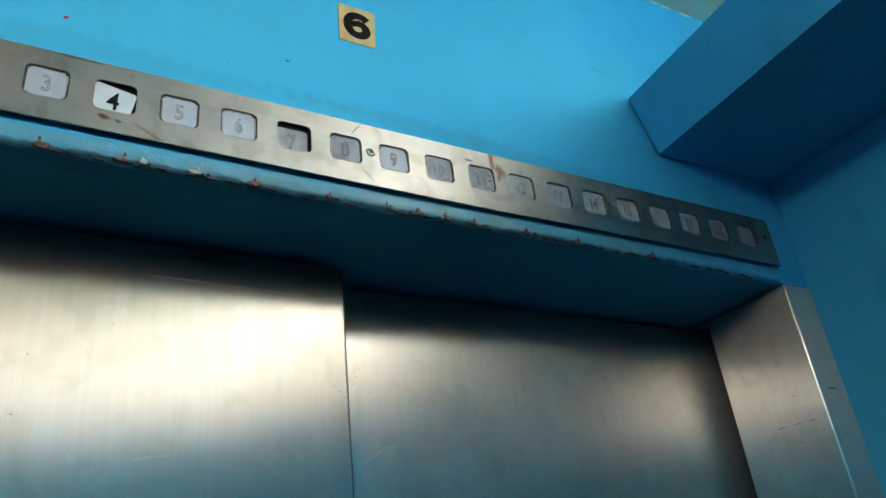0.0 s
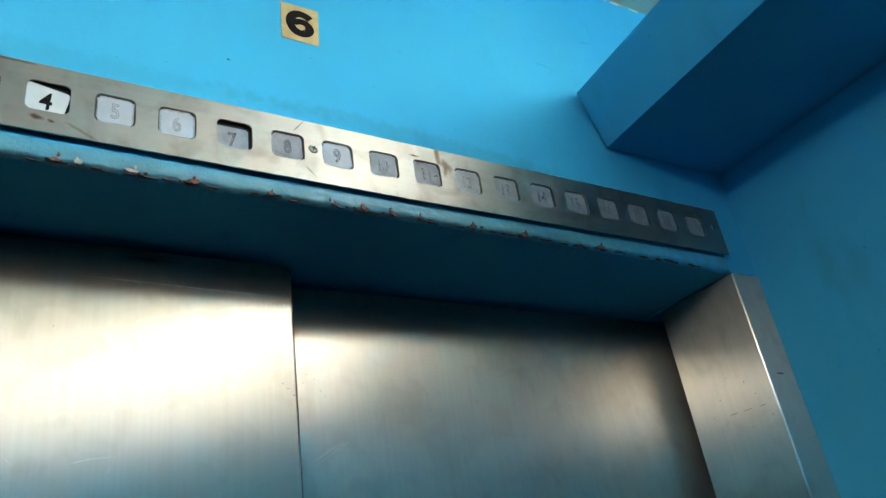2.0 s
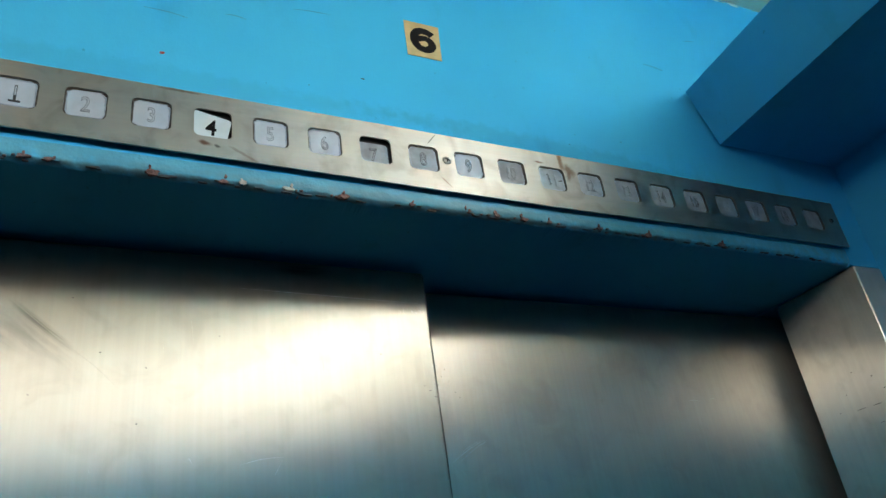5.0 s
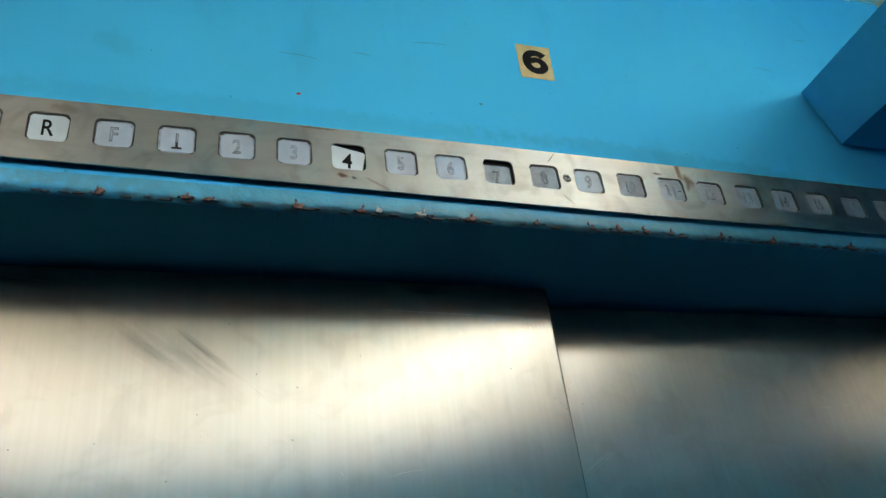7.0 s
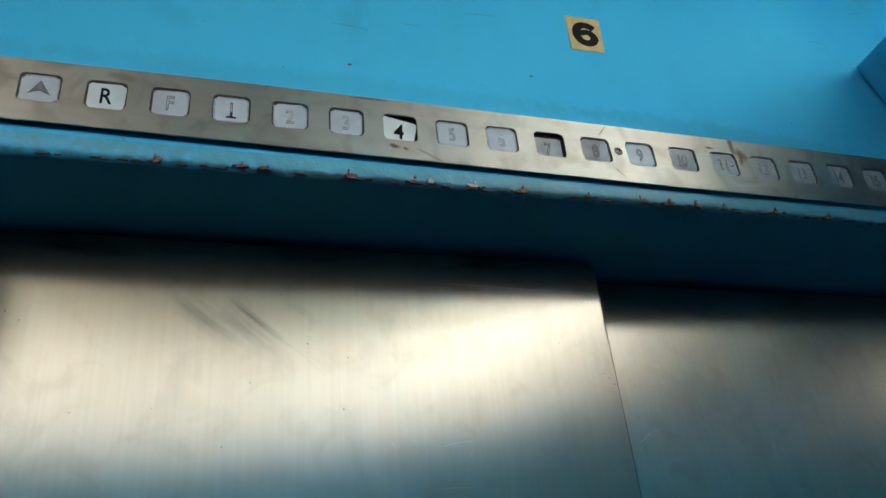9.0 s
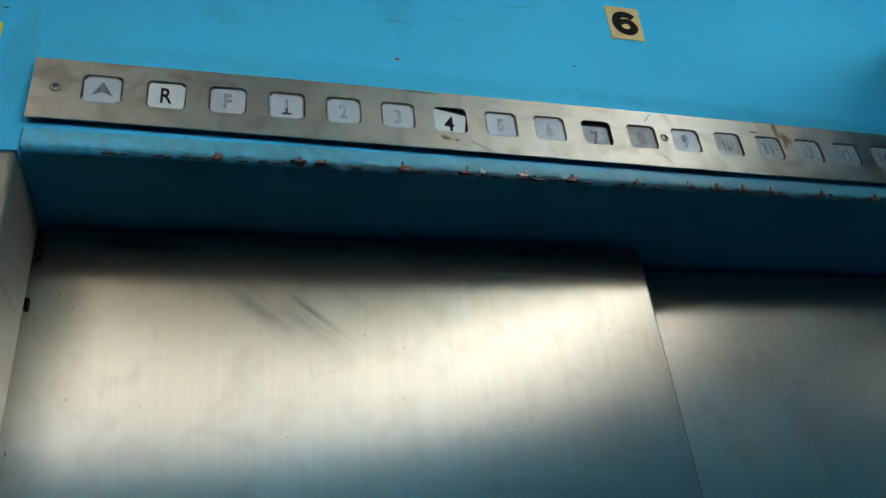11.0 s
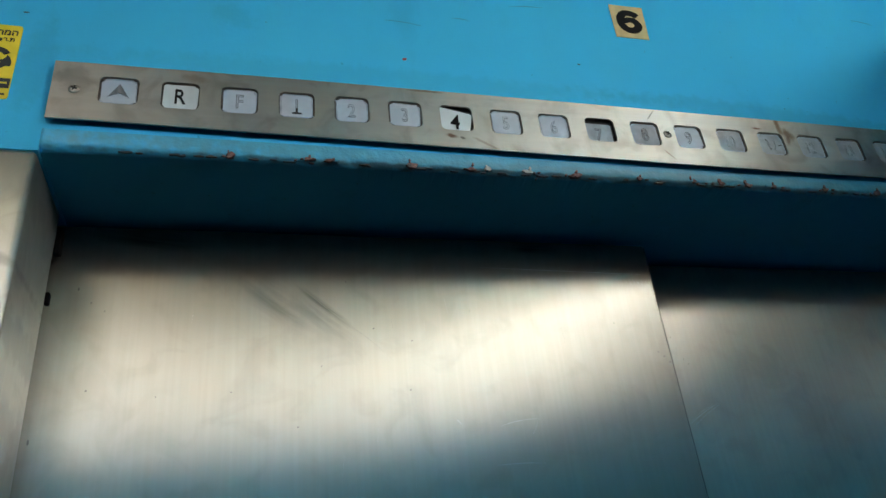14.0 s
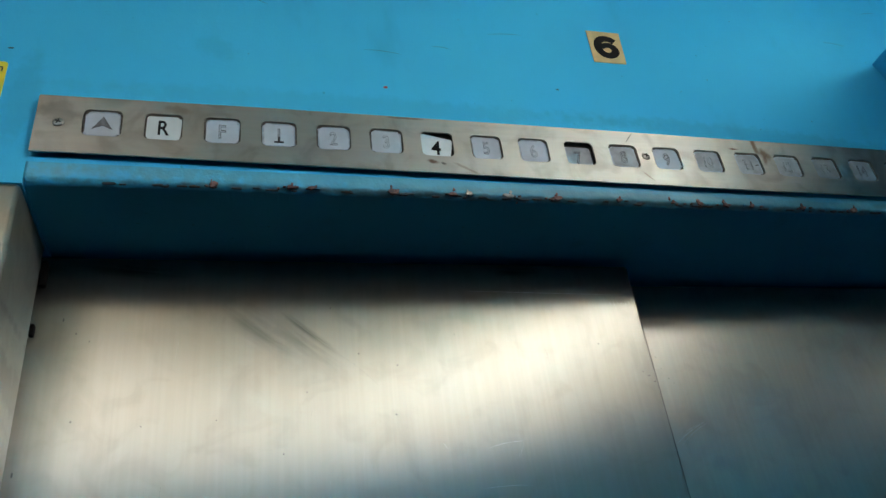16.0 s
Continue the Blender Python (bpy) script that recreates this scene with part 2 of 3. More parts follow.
def boxed(x0, x1, y0, y1, z0, z1, bevel=0.0, segments=2):
    bm = box(bmesh.new(), x0, x1, y0, y1, z0, z1)
    if bevel:
        bmesh.ops.bevel(bm, geom=bm.edges[:], offset=bevel, segments=segments, affect="EDGES", profile=0.5)
    return bm


def part(name, bm, material, parent=None, label="", smooth=False):
    """Links a bmesh as one mesh object, under a thing or a part."""
    bmesh.ops.recalc_face_normals(bm, faces=bm.faces[:])
    uv = bm.loops.layers.uv.new("grain")
    for f in bm.faces:
        f.smooth = smooth
        n = f.normal
        for l in f.loops:
            c = l.vert.co
            l[uv].uv = (c.y, c.z) if abs(n.x) > abs(n.y) and abs(n.x) > abs(n.z) else (c.x, c.y) if abs(n.z) > abs(n.y) else (c.x, c.z)
    me = bpy.data.meshes.new(name)
    bm.to_mesh(me)
    bm.free()
    me.materials.append(material)
    ob = new(name, me)
    if parent:
        ob.parent = parent
        ob.matrix_parent_inverse = parent.matrix_basis.inverted()
    return tagged(ob, label)


def empty(name, at, label, category, group="", kind=""):
    ob = new(name)
    ob.empty_display_size = 0.02
    ob.location = at
    return tagged(ob, label, category, group, kind)


def prism(points, y0, y1):
    """A slab between two depths with the outline points (x, z)."""
    bm = bmesh.new()
    a = [bm.verts.new((x, y0, z)) for x, z in points]
    b = [bm.verts.new((x, y1, z)) for x, z in points]
    bm.faces.new(a), bm.faces.new(b[::-1])
    for i in range(len(points)):
        j = (i + 1) % len(points)
        bm.faces.new((a[i], b[i], b[j], a[j]))
    return bm


def rounded(w, h, r, n=5, cx=0.0, cz=0.0):
    out = []
    for k, (sx, sz) in enumerate(((1, 1), (-1, 1), (-1, -1), (1, -1))):
        for i in range(n):
            a = math.pi / 2 * (k + i / (n - 1))
            out.append((cx + sx * (w / 2 - r) + r * math.cos(a), cz + sz * (h / 2 - r) + r * math.sin(a)))
    return out


def letters(body, size, at, material, parent, name="glyph", wide=1.0, line=0.0, bold=0.0, turn=0.0, label=""):
    """Raised lettering that faces -y, centred on at; line > 0 draws the outline alone, that thick."""
    cu = bpy.data.curves.new(name, "FONT")
    cu.body, cu.size, cu.align_x, cu.align_y, cu.resolution_u = body, size, "CENTER", "CENTER", 4
    if line:
        cu.fill_mode, cu.bevel_depth, cu.bevel_resolution = "NONE", line, 0
    else:
        cu.extrude, cu.offset = 0.00015, bold
    src = new(name + "_source", cu)
    dg = bpy.context.evaluated_depsgraph_get()
    me = bpy.data.meshes.new_from_object(src.evaluated_get(dg))
    bpy.data.objects.remove(src)
    if len(me.vertices):
        xs, ys = [v.co.x for v in me.vertices], [v.co.y for v in me.vertices]
        mid = Vector(((min(xs) + max(xs)) / 2, (min(ys) + max(ys)) / 2, 0))
    else:
        mid = Vector((0, 0, 0))
    flat = Matrix.Diagonal((wide, 1, 0.35 if line else 1, 1))
    me.transform(Matrix.Translation(at) @ pose(0, 0, 0, 90, 0, 0) @ pose(0, 0, 0, 0, 0, turn) @ flat @ Matrix.Translation(-mid))
    me.materials.clear()
    me.materials.append(material)
    ob = new(name, me)
    ob.parent = parent
    ob.matrix_parent_inverse = parent.matrix_basis.inverted()
    return tagged(ob, label)


def shard(rng, cx, cy, cz, w, h, deep, n=9):
    """A small ragged flake in the wall's plane, thin at its rim."""
    bm = bmesh.new()
    ring = []
    raw = [rng.uniform(0.3, 1.25) for i in range(n)]
    for i in range(n):
        a = 2 * math.pi * i / n
        k = 0.25 * raw[i - 1] + 0.5 * raw[i] + 0.25 * raw[(i + 1) % n]
        ring.append(bm.verts.new((cx + w / 2 * k * math.cos(a), cy, cz + h / 2 * k * math.sin(a))))
    back = [bm.verts.new((v.co.x, cy + 0.0015, v.co.z)) for v in ring]
    top = bm.verts.new((cx, cy - deep, cz))
    for i in range(n):
        j = (i + 1) % n
        bm.faces.new((ring[i], ring[j], top))
        bm.faces.new((ring[i], back[i], back[j], ring[j]))
    bm.faces.new(back)
    return bm


# ---- the lobby: floor, ceiling, walls ----
tagged(part("floor", boxed(WALL_L - 0.2, WALL_R + 0.2, WALL_B - 0.2, 0.0, -0.1, 0.0), FLOOR_MAT), "unseen speckled lobby floor, set near black to cut bounce light", "floor", "", "structure")
tagged(part("ceiling", boxed(WALL_L - 0.2, WALL_R + 0.2, WALL_B - 0.2, 0.2, CEIL_Z, CEIL_Z + 0.12), CREAM), "cream painted plaster ceiling above the blue walls", "ceiling", "", "structure")
tagged(part("wall_side_upper", boxed(WALL_R, WALL_R + 0.15, WALL_B, 0.2, 2.2, CEIL_Z), CREAM), "cream painted strip of side wall above the duct", "wall", "", "structure")
tagged(part("wall_side", boxed(WALL_R, WALL_R + 0.15, WALL_B, 0.2, 1.72, 2.2), BLUE_SIDE), "blue painted side wall beside the lift", "wall", "", "structure")
tagged(part("wall_far", boxed(WALL_L - 0.15, WALL_L, WALL_B, 0.2, 2.0, CEIL_Z), BLUE_LIFTED), "unseen blue end wall of the lift lobby, brightened to reflect in the steel", "wall", "", "structure")
tagged(part("wall_back", boxed(WALL_L, WALL_R, WALL_B - 0.15, WALL_B, 2.0, CEIL_Z), BLUE_LIFTED), "unseen blue wall opposite the lift, brightened to reflect in the steel", "wall", "", "structure")

# unseen dark lower walls, added to keep bounce light off the soffit
tagged(part("wall_far_light_sink", boxed(WALL_L - 0.15, WALL_L, WALL_B, 0.2, 0, 2.0), LIGHT_SINK), "unseen dark lower end wall, added to cut bounce light", "wall", "", "structure")
tagged(part("wall_back_light_sink", boxed(WALL_L, WALL_R, WALL_B - 0.15, WALL_B, 0, 2.0), LIGHT_SINK), "unseen dark lower wall opposite the lift, added to cut bounce light", "wall", "", "structure")
tagged(part("wall_side_light_sink", boxed(WALL_R, WALL_R + 0.15, WALL_B, 0.2, 0, 1.72), LIGHT_SINK), "unseen dark lower side wall, added to cut bounce light", "wall", "", "structure")


def lintel():
    """The wall over the lift door: a slab whose lower lip is rounded, thickly painted and knocked about."""
    bm = bmesh.new()
    rng = random.Random(4)
    profile = [(0.0, CEIL_Z), (0.0, 2.12), (0.0, 2.060), (0.0, 2.046), (0.0, 2.0385), (0.0006, 2.0352), (0.0022, 2.0335), (0.005, 2.0322), (0.02, 2.0320), (0.170, 2.0350), (0.170, CEIL_Z)]
    x0, x1, n = LEFT_IN, RIGHT_IN, 420
    rows = []
    for i in range(n + 1):
        x = x0 + (x1 - x0) * i / n
        row = []
        for k, (y, z) in enumerate(profile):
            dy = dz = 0.0
            if 3 < k < 10:
                z -= (0.0012 if x < 0 else 0.0030) * (abs(x) / 0.438) ** 5
            if 4 <= k <= 8:
                g = noise.fractal(Vector((x * 110, k * 0.7, 0)), 1.0, 2.0, 4)
                w = 1.0 if -0.32 < x < 0.3 else 0.5
                dy, dz = 0.0011 * g * w, 0.0012 * noise.fractal(Vector((x * 95, 9 + k * 0.4, 3)), 1.0, 2.0, 4) * w
                if k == 8:
                    dy = dz = 0.0
            row.append(bm.verts.new((x, y + dy, z + dz)))
        rows.append(row)
    for a, b in zip(rows, rows[1:]):
        for k in range(len(profile) - 1):
            bm.faces.new((a[k], a[k + 1], b[k + 1], b[k]))
        bm.faces.new((a[-1], a[0], b[0], b[-1]))
    bm.faces.new(rows[0]), bm.faces.new(rows[-1][::-1])
    return bm


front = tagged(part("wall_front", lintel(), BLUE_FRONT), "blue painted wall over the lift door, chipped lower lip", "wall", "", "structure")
tagged(part("wall_front_end", boxed(WALL_L, LEFT_IN - 0.07, 0.0, 0.2, 0, CEIL_Z), BLUE_FRONT), "blue painted wall beside the lift door", "wall", "", "structure")
tagged(part("wall_front_over_jamb", boxed(LEFT_IN - 0.07, LEFT_IN, 0.0, 0.2, LINTEL_Z, CEIL_Z), BLUE_FRONT), "blue painted wall above the steel door jamb", "wall", "", "structure")
tagged(part("wall_front_corner", boxed(RIGHT_IN, WALL_R, 0.0, 0.2, LINTEL_Z, CEIL_Z), BLUE_FRONT), "blue painted strip of wall in the corner", "wall", "", "structure")
tagged(part("wall_shaft", boxed(LEFT_IN - 0.1, WALL_R, 0.2, 0.25, 0, CEIL_Z), SHAFT), "black lift shaft behind the doors", "wall", "", "structure")

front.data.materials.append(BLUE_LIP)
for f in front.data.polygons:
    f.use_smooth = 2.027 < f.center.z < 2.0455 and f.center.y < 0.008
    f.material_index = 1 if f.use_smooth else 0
rng = random.Random(11)
CHIP_X = [-0.327, -0.277, -0.263, -0.206, -0.163, -0.151, -0.121, -0.082, -0.032, 0.015, 0.039, 0.062, 0.086, 0.134, 0.184, 0.266]
lip = lambda x: 2.0328 - (0.0012 if x < 0 else 0.0030) * (abs(x) / 0.438) ** 5
for i, x in enumerate(CHIP_X):
    tone = CHIP_PALE if i in (5, 6) else CHIP
    part("paint_chip", shard(rng, x, -0.0007, lip(x) + rng.uniform(0.0008, 0.0022), rng.uniform(0.004, 0.0095), rng.uniform(0.003, 0.0055), 0.0001, 21), tone, front, "paint chipped to rusty primer")
    part("paint_chip", shard(rng, x + rng.uniform(-0.003, 0.003), -0.0008, lip(x) + rng.uniform(0.003, 0.0055), rng.uniform(0.0012, 0.003), rng.uniform(0.002, 0.005), 0.0001, 13), tone, front)
    for k in range(2):
        part("paint_chip", shard(rng, x + rng.uniform(-0.01, 0.01), -0.0006, lip(x) + rng.uniform(0.0, 0.002), rng.uniform(0.002, 0.005), rng.uniform(0.0008, 0.002), 0.0001, 13), rng.choice((CHIP, GRIME_SHADE, DULL_BLUE)), front)
for i in range(80):
    x = rng.uniform(-0.40, 0.40)
    part("paint_chip", shard(rng, x, 0.0004, lip(x) + rng.uniform(-0.0010, 0.0006), rng.uniform(0.003, 0.012), rng.uniform(0.0008, 0.0016), 0.0001, 15),
         rng.choice((BLACK, BLACK, GRIME_SHADE)), front)
part("paint_fleck", shard(rng, -0.204, -0.0003, 2.133, 0.0050, 0.0030, 0.0003), RED, front, "small red paint fleck")
part("paint_fleck", shard(rng, -0.059, -0.0002, 2.145, 0.0042, 0.0016, 0.0003), BLACK, front, "small dark paint fleck")
part("paint_fleck", shard(rng, -0.102, 0.0, 2.129, 0.0016, 0.0011, 0.0003), BLACK, front)
for k in range(12):
    part("paint_chip", shard(rng, 0.29 + 0.013 * k + rng.uniform(-0.005, 0.005), 0.0, CEIL_Z - 0.002, rng.uniform(0.006, 0.018), rng.uniform(0.002, 0.005), 0.0004, 11), CREAM if k % 3 else CHIP_PALE, front)
part("paint_fleck", shard(rng, -0.4645, -0.0002, 2.143, 0.0045, 0.0016, 0.0003), BLACK, front)
part("paint_drip", shard(rng, -0.115, 0.0, 2.0288, 0.0018, 0.002, 0.0004), BLACK, front)

# ---- the boxed-in duct under the ceiling, along the side wall ----
def board(section):
    """A board along the side wall; section gives its outline (x, z); the third number says how far the corner follows the slightly skewed outer face."""
    bm = bmesh.new()
    ends = []
    for y in (-0.0025, -0.04, -0.08, -0.12, -0.16, -0.20, -0.25, -1.59):
        skew = 0.075 * max(y, -0.25)
        ends.append([bm.verts.new((x + skew * f, y, z)) for x, z, f in section])
    n = len(section)
    for p, q in zip(ends, ends[1:]):
        for i in range(n):
            bm.faces.new((p[i], p[(i + 1) % n], q[(i + 1) % n], q[i]))
    bm.faces.new(ends[0]), bm.faces.new(ends[-1][::-1])
    return bm


WR = WALL_R - 0.001
duct = empty("duct_box", (0.38, -0.9, 2.15), "blue painted boxed-in duct along the side wall", "duct")
part("side_board", board([(0.289, 2.211, 1), (0.3105, 2.1495, 0.72), (0.3245, 2.1497, 0.72), (0.303, 2.211, 1)]), BLUE_SIDE, duct)
part("bottom_board", board([(0.3245, 2.1497, 0.72), (WR, 2.1500, 0), (WR, 2.1620, 0), (0.3215, 2.1615, 0.72)]), BLUE_SIDE, duct)
part("top_board", board([(0.303, 2.211, 1), (0.309, 2.199, 1), (WR, 2.199, 0), (WR, 2.211, 0)]), BLUE_SIDE, duct)

# ---- door jambs ----
jr = empty("door_jamb", (RIGHT_IN, 0, 0), "brushed steel lift door jamb in the corner", "door jamb", "lift door jambs")
part("face", boxed(RIGHT_IN, WALL_R - 0.001, -0.002, 0.098, 0.0, LINTEL_Z - 0.001, 0.0018, 4), STEEL_JAMB, jr)
jl = empty("door_jamb", (LEFT_IN, 0, 0), "brushed steel lift door jamb beside the blue wall", "door jamb", "lift door jambs")
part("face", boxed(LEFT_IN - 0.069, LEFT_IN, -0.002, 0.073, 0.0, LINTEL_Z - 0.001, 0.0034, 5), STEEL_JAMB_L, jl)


def side_mark(name, x, y, z, w, h, material, parent, facing=-1):
    """A flat fleck on a face across x, w long in depth and h high."""
    bm = shard(rng, 0.0, 0.0, 0.0, w, h, 0.00012, 11)
    turn = Matrix.Translation((x, y, z)) @ Matrix.Rotation(radians(90 * facing), 4, "Z")
    bmesh.ops.transform(bm, matrix=turn, verts=bm.verts[:])
    return part(name, bm, material, parent)


for y, z, w, h in ((0.047, 1.9000, 0.016, 0.0009), (0.030, 1.8995, 0.014, 0.0011), (0.014, 1.8985, 0.010, 0.0008), (0.026, 1.925, 0.0030, 0.0016), (0.033, 1.883, 0.0055, 0.0007), (0.071, 1.903, 0.0022, 0.0012), (0.007, 1.888, 0.0048, 0.0009), (0.018, 1.911, 0.0040, 0.0009), (0.058, 1.917, 0.0018, 0.0014), (0.044, 1.935, 0.0014, 0.0012)):
    side_mark("speck", RIGHT_IN - 0.0001, y, z, w, h, SMUT, jr)
part("dent", shard(rng, 0.4535, -0.0021, 1.924, 0.016, 0.0016, 0.0002), BLACK, jr, "dark scuff mark")

# ---- sliding door leaves ----
dl = empty("lift_door_leaf", (-0.22, LEAF_L_Y, 0), "brushed stainless steel sliding lift door leaf, smudged", "lift door", "lift door leaves")
part("panel", boxed(-0.52, 0.0125, LEAF_L_Y, LEAF_L_Y + 0.024, 0.012, 2.0270, 0.0012, 3), STEEL_L, dl)
dr = empty("lift_door_leaf", (0.24, LEAF_R_Y, 0), "brushed stainless steel rear lift door leaf, scratched", "lift door", "lift door leaves")
part("panel", boxed(-0.03, 0.50, LEAF_R_Y, LEAF_R_Y + 0.028, 0.012, 2.0270, 0.0012, 3), STEEL_R, dr)


def scratch(name, x0, z0, x1, z1, y, thick, parent, material, bend=0.0):
    bm = bmesh.new()
    n, rows = 8, []
    for i in range(n + 1):
        t = i / n
        k = thick * (0.25 + math.sin(math.pi * t)) / 2
        x, z = x0 + (x1 - x0) * t, z0 + (z1 - z0) * t + bend * math.sin(math.pi * t)
        rows.append([bm.verts.new((x, y - 0.00012, z - k)), bm.verts.new((x, y - 0.00012, z + k)), bm.verts.new((x, y + 0.0003, z + k)), bm.verts.new((x, y + 0.0003, z - k))])
    for a, b in zip(rows, rows[1:]):
        for k in range(4):
            bm.faces.new((a[k], b[k], b[(k + 1) % 4], a[(k + 1) % 4]))
    bm.faces.new(rows[0]), bm.faces.new(rows[-1][::-1])
    return part(name, bm, material, parent)


scratch("scratch", -0.136, 2.002, 0.005, 1.999, LEAF_L_Y, 0.0003, dl, SCUFF)
scratch("scratch", -0.241, 1.951, -0.21, 1.923, LEAF_L_Y, 0.00016, dl, FAINT, 0.0015)
scratch("scratch", -0.137, 1.8745, -0.108, 1.8790, LEAF_L_Y, 0.00018, dl, SCUFF, 0.0012)
scratch("scratch", -0.108, 1.8790, -0.1145, 1.8670, LEAF_L_Y, 0.00018, dl, SCUFF, -0.0008)
scratch("scratch", -0.144, 1.8468, -0.108, 1.8472, LEAF_L_Y, 0.00018, dl, SCUFF, 0.0008)
scratch("scratch", -0.169, 1.880, -0.166, 1.876, LEAF_L_Y, 0.0003, dl, SCUFF, 0.0004)
# thin dark strip stands in for the shaded edge of the leaf
part("edge_shade_strip", boxed(0.0125, 0.0132, LEAF_L_Y + 0.0008, LEAF_L_Y + 0.022, 0.014, 2.025, 0.0003), GRIME_SHADE, dl, "dark strip painting the shade along the leaf's edge")
for x, z, w, h in ((-0.425, 1.977, 0.0012, 0.0042), (-0.416, 1.967, 0.0014, 0.0018), (-0.407, 1.961, 0.0010, 0.0014), (-0.4405, 1.873, 0.0016, 0.0040), (-0.412, 1.905, 0.0020, 0.0014)):
    part("speck", shard(rng, x, LEAF_L_Y - 0.0001, z, w, h, 0.0001, 9), SOOTY, dl)
for k in range(14):
    x, z = rng.uniform(-0.40, 0.0), rng.uniform(1.84, 1.99)
    scratch("scratch", x, z, x + rng.uniform(-0.002, 0.002), z - rng.uniform(0.006, 0.018), LEAF_L_Y, 0.0002, dl, rng.choice((SCUFF, SOOTY)))
for k in range(10):
    part("speck", shard(rng, rng.uniform(-0.41, -0.02), LEAF_L_Y - 0.0001, rng.uniform(1.85, 2.0), 0.0016, 0.0012, 0.0001, 7), SOOTY, dl)
for k in range(6):
    part("speck", shard(rng, rng.uniform(0.03, 0.05), LEAF_R_Y - 0.0001, rng.uniform(1.93, 1.975), 0.0008, 0.0015, 0.0001, 7), SOOTY, dr)
for x, z in ((0.002, 1.930), (0.006, 1.9265), (0.010, 1.9215)):
    part("speck", shard(rng, x, LEAF_L_Y - 0.0001, z, 0.0022, 0.0007, 0.0001, 9), SOOTY, dl)
for x0, z0, x1, z1, w in ((0.034, 1.88, 0.066, 1.898, 0.0006), (0.04, 1.88, 0.068, 1.897, 0.0004), (0.038, 1.884, 0.061, 1.897, 0.0003), (0.293, 1.931, 0.308, 1.931, 0.0005), (0.322, 1.933, 0.3305, 1.933, 0.0004)):
    scratch("scratch", x0, z0, x1, z1, LEAF_R_Y, w, dr, SCUFF, 0.0012)
for k in range(7):
    x = -0.012 + 0.0035 * k
    scratch("scratch", x, 1.9935 + rng.uniform(-0.001, 0.0015), x + 0.0008, 1.9905 + rng.uniform(-0.002, 0.001), LEAF_L_Y, 0.0007, dl, SCUFF)
part("buffer", boxed(-0.4420, -0.4375, 0.0738, 0.080, 1.998, 2.017, 0.0012), RUBBER, jl, "black rubber buffer")
part("buffer", boxed(-0.4425, -0.4395, 0.0738, 0.079, 1.9605, 1.9690, 0.0009), RUBBER, jl, "black rubber buffer")

for x0, z0, x1, z1 in ((0.246, 2.239, 0.27, 2.236), (0.315, 2.289, 0.334, 2.293), (-0.111, 2.203, -0.08, 2.206), (-0.218, 2.172, -0.188, 2.17), (-0.162, 2.182, -0.147, 2.181), (-0.309, 2.22, -0.293, 2.213)):
    scratch("scratch", x0, z0, x1, z1, 0.0, 0.0004, front, DULL_BLUE, 0.001)
for k in range(10):
    part("paint_fleck", shard(rng, rng.uniform(-0.4, 0.3), -0.0002, rng.uniform(2.11, 2.26), rng.uniform(0.0008, 0.002), rng.uniform(0.0006, 0.0012), 0.0002, 7), DULL_BLUE, front)

# ---- floor indicator panel ----
PANEL_N = 22
PX0, PX1, PZ0, PZ1 = -0.4395, 0.4365, 2.0463, 2.1000
FRONT_Y, BACK_Y = -0.0052, -0.0040
WIN_W, WIN_H, WIN_R = 0.0242, 0.0222, 0.0040
panel = empty("floor_indicator_panel", (0, 0, PANEL_Z), "long stained steel lift floor indicator with white numbered windows", "indicator panel")


def tilt(x):
    """The panel hangs a little out of level: its height gained towards one end."""
    return 0.003 * min(1.0, max(0.0, (0.08 - x) / 0.48))


def plate_foot(x):
    return PZ0 + 1.5 * tilt(x)


def plate_top(x):
    """The upper rim of the plate dips where wall paint laps over it."""
    return 2.0978 + 0.0014 * min(1, (x - PX0) / 0.15) - 0.0022 * max(0, (x + 0.05) / 0.48)


